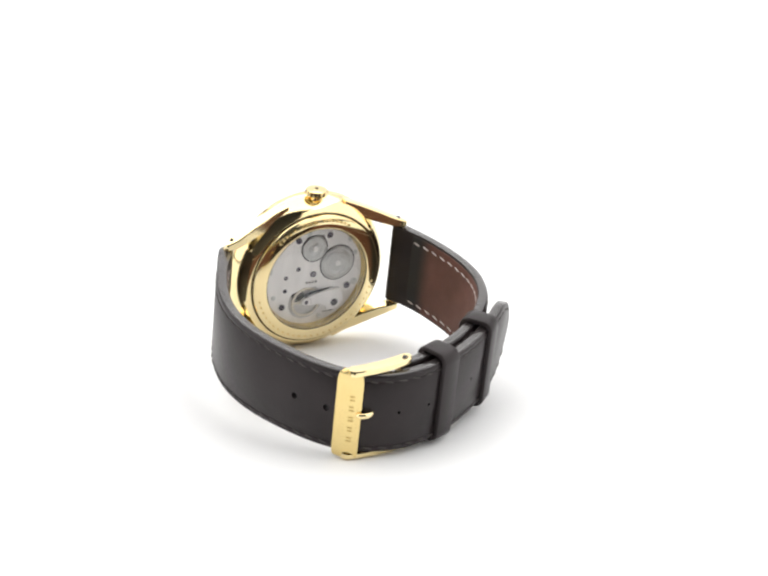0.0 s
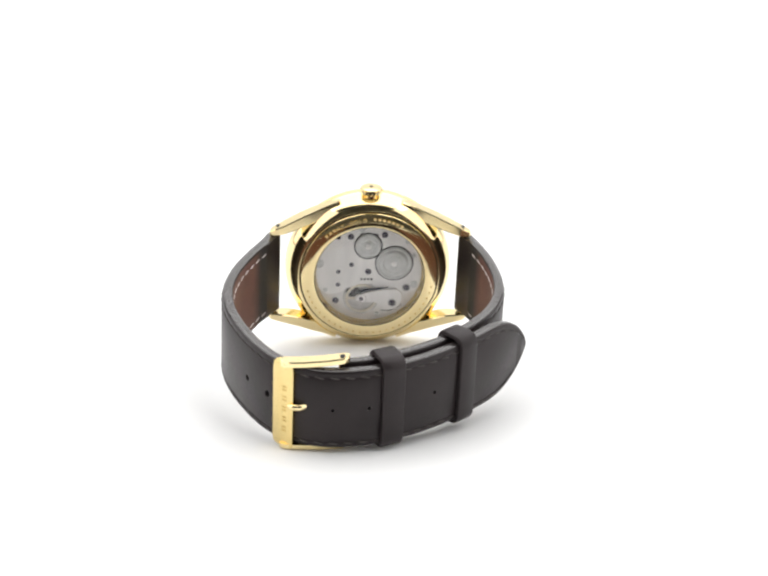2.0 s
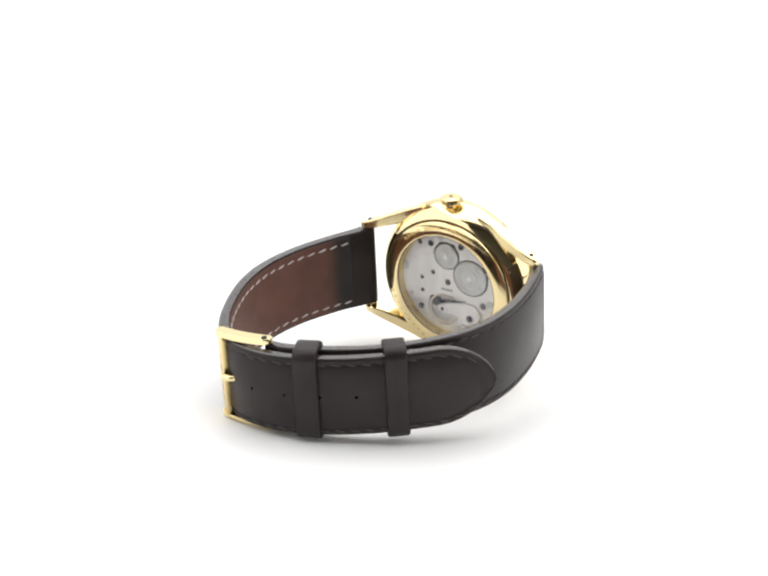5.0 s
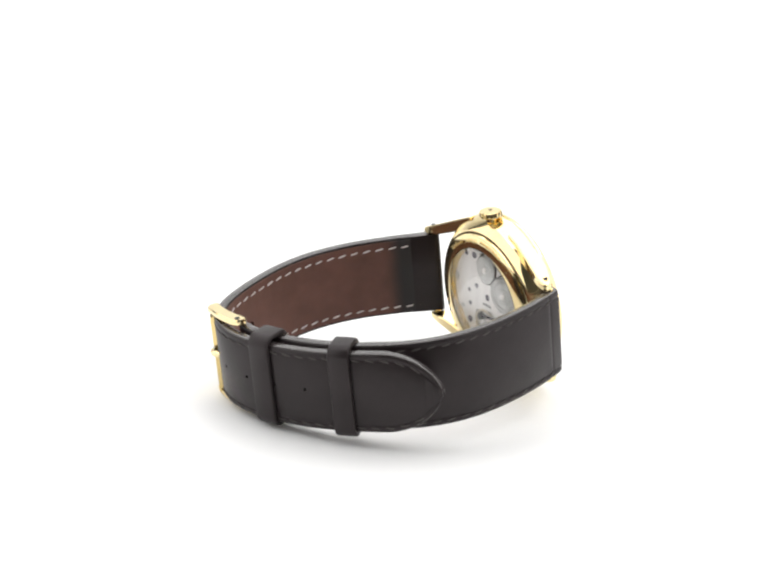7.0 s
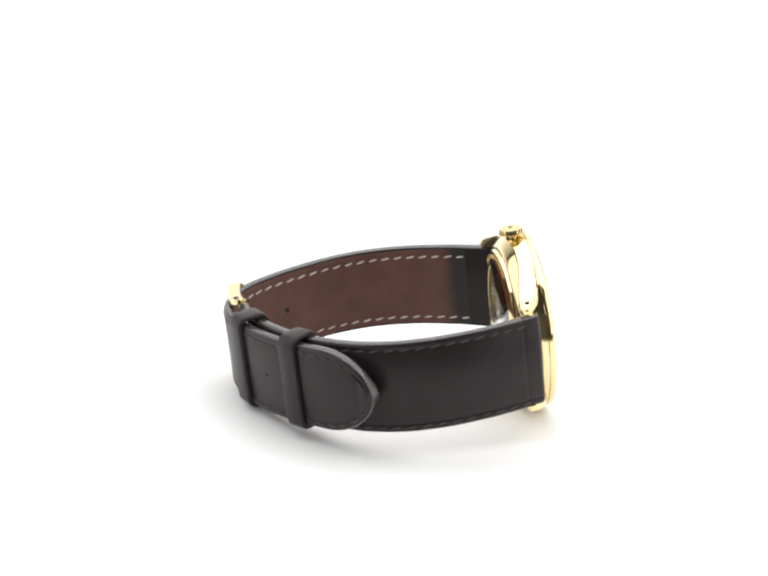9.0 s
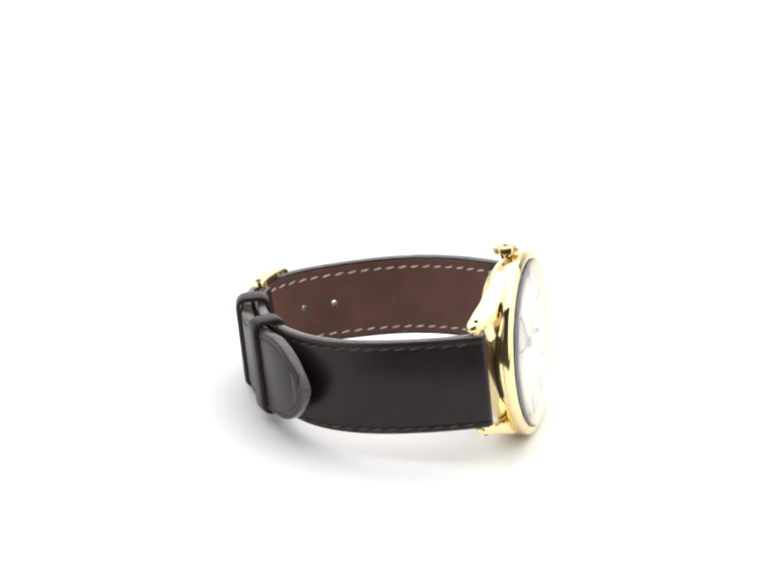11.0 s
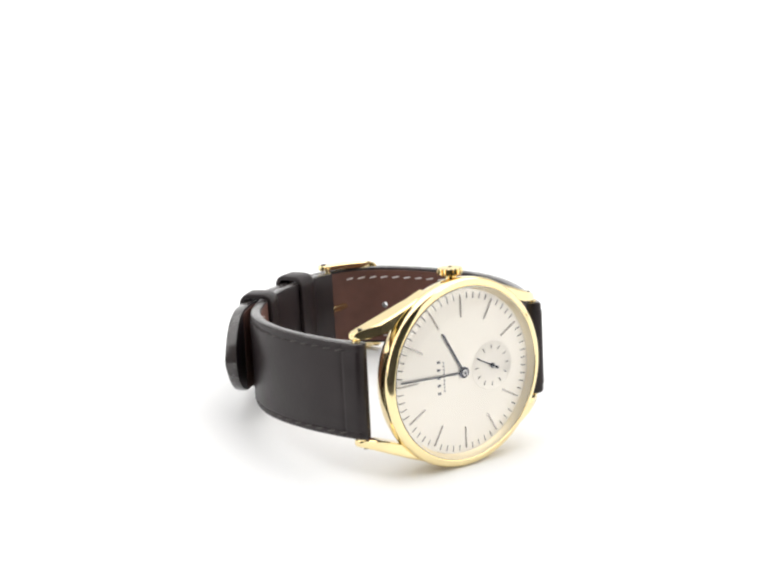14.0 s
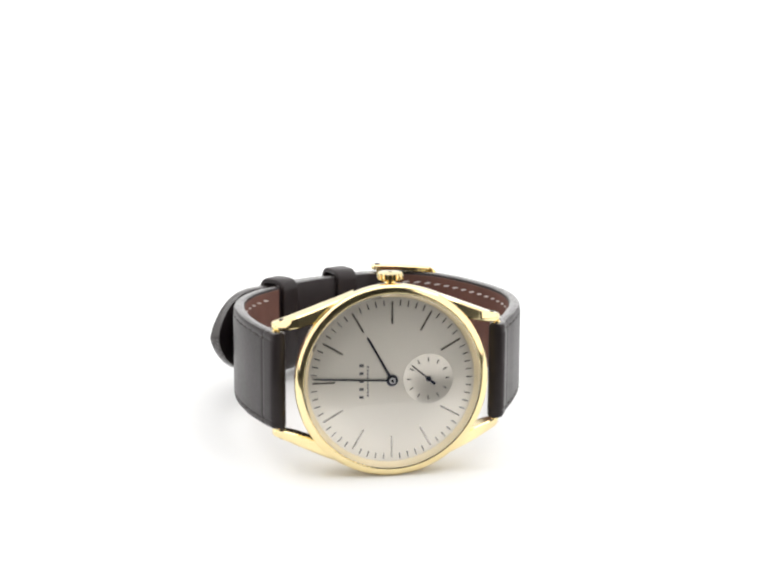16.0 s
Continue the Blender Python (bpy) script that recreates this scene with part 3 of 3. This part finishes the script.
def lining(way, s0, s1, half, depth, parent, mat, label):
    """The thin lining glued on the wrist side."""
    bm = bmesh.new()
    rows = []
    steps = int((s1 - s0) / 1.0)
    for k in range(steps + 1):
        s = s0 + (s1 - s0) * k / steps
        h, d = half(s) - 0.55, depth(s)
        rows.append([point(way, s, d - 0.1, -h), point(way, s, d + 0.1, -h + 0.15), point(way, s, d + 0.1, h - 0.15), point(way, s, d - 0.1, h)])
    vs = ring(bm, rows)
    bm.faces.new(vs[0])
    bm.faces.new(list(reversed(vs[-1])))
    return part("lining", bm, mat, parent, label)


TURN = SEAT.to_3x3()
# Both linings turn darker towards the case.
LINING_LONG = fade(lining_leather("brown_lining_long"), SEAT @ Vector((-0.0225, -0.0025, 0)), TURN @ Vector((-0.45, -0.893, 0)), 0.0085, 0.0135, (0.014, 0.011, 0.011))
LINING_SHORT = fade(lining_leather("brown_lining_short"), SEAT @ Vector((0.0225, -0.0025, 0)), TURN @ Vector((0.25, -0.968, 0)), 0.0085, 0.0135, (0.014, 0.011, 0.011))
LONG = Way([(-22.6, -2.5), (-24.7, -7.4), (-27.6, -13.0), (-30.9, -21.0), (-32.6, -30.0), (-31.8, -39.0), (-28.6, -48.3), (-24.3, -56.2), (-19.6, -60.9), (-13.0, -63.6),
            (-5.0, -63.3), (3.4, -60.4), (11.8, -55.7), (19.8, -49.4), (25.6, -43.8), (30.8, -38.2)], 1)
SHORT = Way([(22.5, -2.5), (24.4, -8.0), (26.3, -16.0), (27.1, -25.0), (26.1, -33.0), (22.8, -40.6), (17.0, -47.6), (10.0, -53.4), (1.9, -57.8), (-5.0, -60.2), (-9.6, -60.6)], -1)
LONG_BUCKLE = LONG.near(-20.5, -60.2)


def long_half(s):
    rest = LONG.length - s
    h = 9.4 - 0.75 * min(1.0, s / 70)
    return h * max(0.0, 1 - max(0.0, 1 - rest / 12.5) ** 2.1) ** 0.62 + 0.06


def long_thick(s):
    return 2.3 + 1.1 * max(0.0, 1 - s / 9) ** 1.5


def short_half(s):
    return 9.4 + 0.12 * math.sin(math.pi * min(1.0, s / 50)) - 0.35 * max(0.0, (s - 40) / 40)


def short_thick(s):
    return 2.2 + 1.1 * max(0.0, 1 - s / 9) ** 1.5


def cut_holes(ob, spots):
    """Drill round holes through the leather."""
    bm = bmesh.new()
    done = []
    for p, d in spots:
        rows = []
        side = Vector((0, 0, 1))
        across = d.cross(side)
        for h in (-3.2, 3.2):
            rows.append([p + d * h + (across * math.cos(a) + side * math.sin(a)) * (0.68 if len(done) < 2 else 0.34) for a in np.linspace(0, 2 * math.pi, 17)[:-1]])
        done.append(p)
        vs = ring(bm, rows)
        bm.faces.new(vs[0])
        bm.faces.new(list(reversed(vs[-1])))
    bm.transform(FIT)
    cutter = new("cutter", finish("cutter", bm, LEATHER))
    mod = ob.modifiers.new("holes", "BOOLEAN")
    mod.object, mod.operation, mod.solver, mod.use_self = cutter, "DIFFERENCE", "EXACT", True
    bpy.context.view_layer.update()
    me = bpy.data.meshes.new_from_object(ob.evaluated_get(bpy.context.evaluated_depsgraph_get()))
    ob.modifiers.clear()
    ob.data = me
    old = cutter.data
    bpy.data.objects.remove(cutter)
    bpy.data.meshes.remove(old)


def build_long_strap():
    bm = bmesh.new()
    band(bm, LONG, 0.0, LONG.length, long_half, long_thick, dome=0.12)
    strap = part("long_strap", bm, LEATHER, watch, "long dark brown leather strap half with pin holes and a pointed tip")
    strap.data.materials.append(EDGE)
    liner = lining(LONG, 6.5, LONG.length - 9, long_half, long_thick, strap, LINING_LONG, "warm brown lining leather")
    spots = []
    for k in (-2, -1, 1, 2, 3, 4):
        s = LONG_BUCKLE + 3.2 + 7.3 * k
        o = LONG.out(s)
        spots.append((Vector(point(LONG, s, 1.0, 0.1)), Vector((o.x, o.y, 0))))
    cut_holes(strap, spots)
    cut_holes(liner, spots)
    for sz in (1, -1):
        stitch_row(LONG, 3.5, LONG_BUCKLE + 8, 2.42, long_half, sz, THREAD_PALE, strap, "pale thread on the lining side", edge=2.1)
        stitch_row(LONG, 3.5, LONG.length - 2.5, 0.0, long_half, sz, THREAD_DARK, strap, "dark thread on the outer face")


def build_short_strap():
    bm = bmesh.new()
    band(bm, SHORT, 0.0, SHORT.length - 0.3, short_half, short_thick, dome=0.12)
    strap = part("short_strap", bm, LEATHER, watch, "short dark brown leather strap half holding the buckle")
    strap.data.materials.append(EDGE)
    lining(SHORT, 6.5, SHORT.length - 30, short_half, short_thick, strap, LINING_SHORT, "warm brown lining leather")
    for sz in (1, -1):
        stitch_row(SHORT, 3.5, SHORT.length - 31, 2.32, short_half, sz, THREAD_PALE, strap, "pale thread on the lining side", edge=2.1)
        stitch_row(SHORT, 3.5, SHORT.length - 8, 0.0, short_half, sz, THREAD_DARK, strap, "dark thread on the outer face")


def build_keeper(x, y, wide):
    """A leather loop round both strap halves."""
    bm = bmesh.new()
    s = LONG.near(x, y)
    c, o = LONG.at(s), LONG.out(s)
    along = Vector((-o.y, o.x))
    gap = min((SHORT.at(q) - c).length for q in np.linspace(0, SHORT.length, 400))
    h, top, low = 9.1, 0.1, -(gap + 2.3)
    rise = 0.4
    outline = []
    for cx, cz, a0 in ((top - 1.3, h - 1.3, 0), (low + 1.3, h - 1.3, 90), (low + 1.3, -h + 1.3, 180), (top - 1.3, -h + 1.3, 270)):
        for k in range(6):
            a = radians(a0 + 18 * k)
            outline.append((cx, cz, math.cos(a), math.sin(a)))
    rows = []
    for f, grow in ((-0.5, 0.6), (-0.47, 0.85), (-0.4, 0.98), (0.4, 0.98), (0.47, 0.85), (0.5, 0.6), (0.5, 0.05), (-0.5, 0.05), (-0.5, 0.6)):
        row = []
        for cx, cz, ca, sa in outline:
            d = cx + ca * (1.3 + grow)
            q = c + o * d + along * (wide * f)
            row.append((q.x, q.y, cz + rise + sa * (1.3 + grow)))
        rows.append(row)
    ring(bm, rows)
    bmesh.ops.remove_doubles(bm, verts=bm.verts, dist=0.001)
    part("keeper", bm, LEATHER, watch, "dark brown leather keeper loop")


def build_buckle():
    """Pin buckle: a curved front plate, two arms and the hinge bar."""
    bm = bmesh.new()
    mid = 0.45
    top, low = 9.2, -10.4
    plan = [(-22.35, -58.9), (-21.8, -59.9), (-20.8, -61.05), (-19.3, -62.25), (-18.55, -62.65)]
    back = [(-21.6, -58.55), (-21.1, -59.3), (-20.15, -60.25), (-18.75, -61.45), (-18.1, -61.95)]
    rows = []
    for z, k in ((low, 0.6), (low + 0.12, 0.8), (low + 0.35, 0.9), (low + 0.8, 0.96), (low + 1.4, 0.99), (low + 2.0, 1.0), (top - 2.6, 1.0), (top - 1.8, 0.98), (top - 1.0, 0.91), (top - 0.5, 0.8), (top - 0.18, 0.66), (top, 0.45)):
        cx, cy = -19.9, -60.45
        rows.append([(cx + (x - cx) * k, cy + (y - cy) * k, z + mid) for x, y in plan] + [(cx + (x - cx) * k, cy + (y - cy) * k, z + mid) for x, y in reversed(back)])
    vs = ring(bm, rows)
    bm.faces.new(vs[0])
    bm.faces.new(list(reversed(vs[-1])))
    buckle = part("buckle", bm, GOLD_BRUSHED, watch, "polished gold pin buckle")
    for sz in (1, -1):
        bm = bmesh.new()
        rows = []
        for x in (-21.0, -20.8, -20.3, -18.5, -16.0, -13.5, -11.5, -10.0, -9.0, -8.4, -7.9, -7.6, -7.5):
            f = (x + 21.0) / 13.5
            y = -60.3 - 0.95 * math.sin(math.pi * (0.12 + 0.8 * f))
            half = 1.35
            if x > -8.9:
                half = 0.12 + 1.23 * math.sqrt(max(0.0, 1 - ((x + 8.9) / 1.4) ** 2))
            if x < -20.3:
                half = 0.7 + 0.9 * (x + 21.0)
            droop = 1.0 * (1 - f) if sz > 0 else 0.0
            z0, z1 = mid + sz * 9.2 - droop, mid + sz * 10.3 - droop
            c = min(0.2, half * 0.4)
            rows.append([(x, y - half, z0), (x, y + half, z0), (x, y + half, z1 - sz * c), (x, y + half - c, z1), (x, y - half + c, z1), (x, y - half, z1 - sz * c)])
        vs = ring(bm, rows)
        bm.faces.new(vs[0])
        bm.faces.new(list(reversed(vs[-1])))
        arm = part("arm", bm, GOLD, buckle, "slim gold buckle arm")
        # dark disc on the arm, painting the shade inside the pin hole
        bm = bmesh.new()
        lathe(bm, [(0.55, -0.1), (0.55, 0.1)], 16, (-9.0, -60.95, mid + sz * 10.24), "z")
        part("pin_hole", bm, DARK, buckle)
    bm = bmesh.new()
    lathe(bm, [(0.55, -9.6), (0.55, 9.6)], 16, (-9.1, -59.6, mid), "z")
    part("hinge_bar", bm, GOLD, buckle)
    bm = bmesh.new()
    rows = []
    for x, y, r in ((-9.4, -59.8, 0.7), (-12.0, -60.4, 0.7), (-15.0, -61.4, 0.62), (-16.2, -62.7, 0.64), (-17.4, -63.2, 0.62), (-18.7, -63.0, 0.6), (-19.3, -62.7, 0.46), (-19.6, -62.5, 0.2)):
        rows.append([(x, y + r * math.cos(a), 0.35 + r * 1.1 * math.sin(a)) for a in np.linspace(0, 2 * math.pi, 13)[:-1]])
    vs = ring(bm, rows)
    bm.faces.new(vs[0])
    bm.faces.new(list(reversed(vs[-1])))
    part("tongue", bm, GOLD, buckle, "gold buckle tongue")
    # the engraved name as plain bars
    o = Vector((-0.62, -0.78))
    for k in range(5):
        z = mid - 5.9 + 2.3 * k
        bm = bmesh.new()
        for q in (-0.36, 0.36):
            box(bm, -0.5, 0.5, -0.03, 0.04, q - 0.16, q + 0.16)
        bm.transform(Matrix.Translation((-20.2, -61.55, z)) @ Matrix.Rotation(math.atan2(-1.2, 1.5), 4, "Z"))
        part("name_bar", bm, ENGRAVE_DARK, buckle, smooth=False)


build_long_strap()
build_short_strap()
build_keeper(0.8, -61.5, 4.9)
build_keeper(16.2, -52.4, 4.5)
build_buckle()


def motions():
    """The table turns the watch; the seconds hand and the balance run."""
    walk(watch, [(0.5 * k, pose(0, 0, 0, 0, 0, -12.369 * 0.5 * k)) for k in range(33)])
    tick = lambda t: SEAT @ Matrix.Translation((-0.0071, 0.001 * DIAL_Y + 0.00022, 0)) @ Matrix.Rotation(radians(-(40.0 + 6.0 * (t - 16.0))), 4, "Y")
    walk(seconds_hand, [(0.5 * k, tick(0.5 * k)) for k in range(33)])
    creep = lambda t: SEAT @ Matrix.Translation((0, 0.001 * DIAL_Y + 0.0004, 0)) @ Matrix.Rotation(radians(-(3.4 + 0.1 * (t - 16.0))), 4, "Y")
    walk(minute_hand, [(0.5 * k, creep(0.5 * k)) for k in range(33)])
    swing = lambda t: SEAT @ Matrix.Translation((-0.0016, -0.0049, -0.0061)) @ Matrix.Rotation(radians(120 * math.sin(2 * math.pi * 3 * t)), 4, "Y")
    walk(balance, [(k / 30, swing(k / 30)) for k in range(481)])


motions()
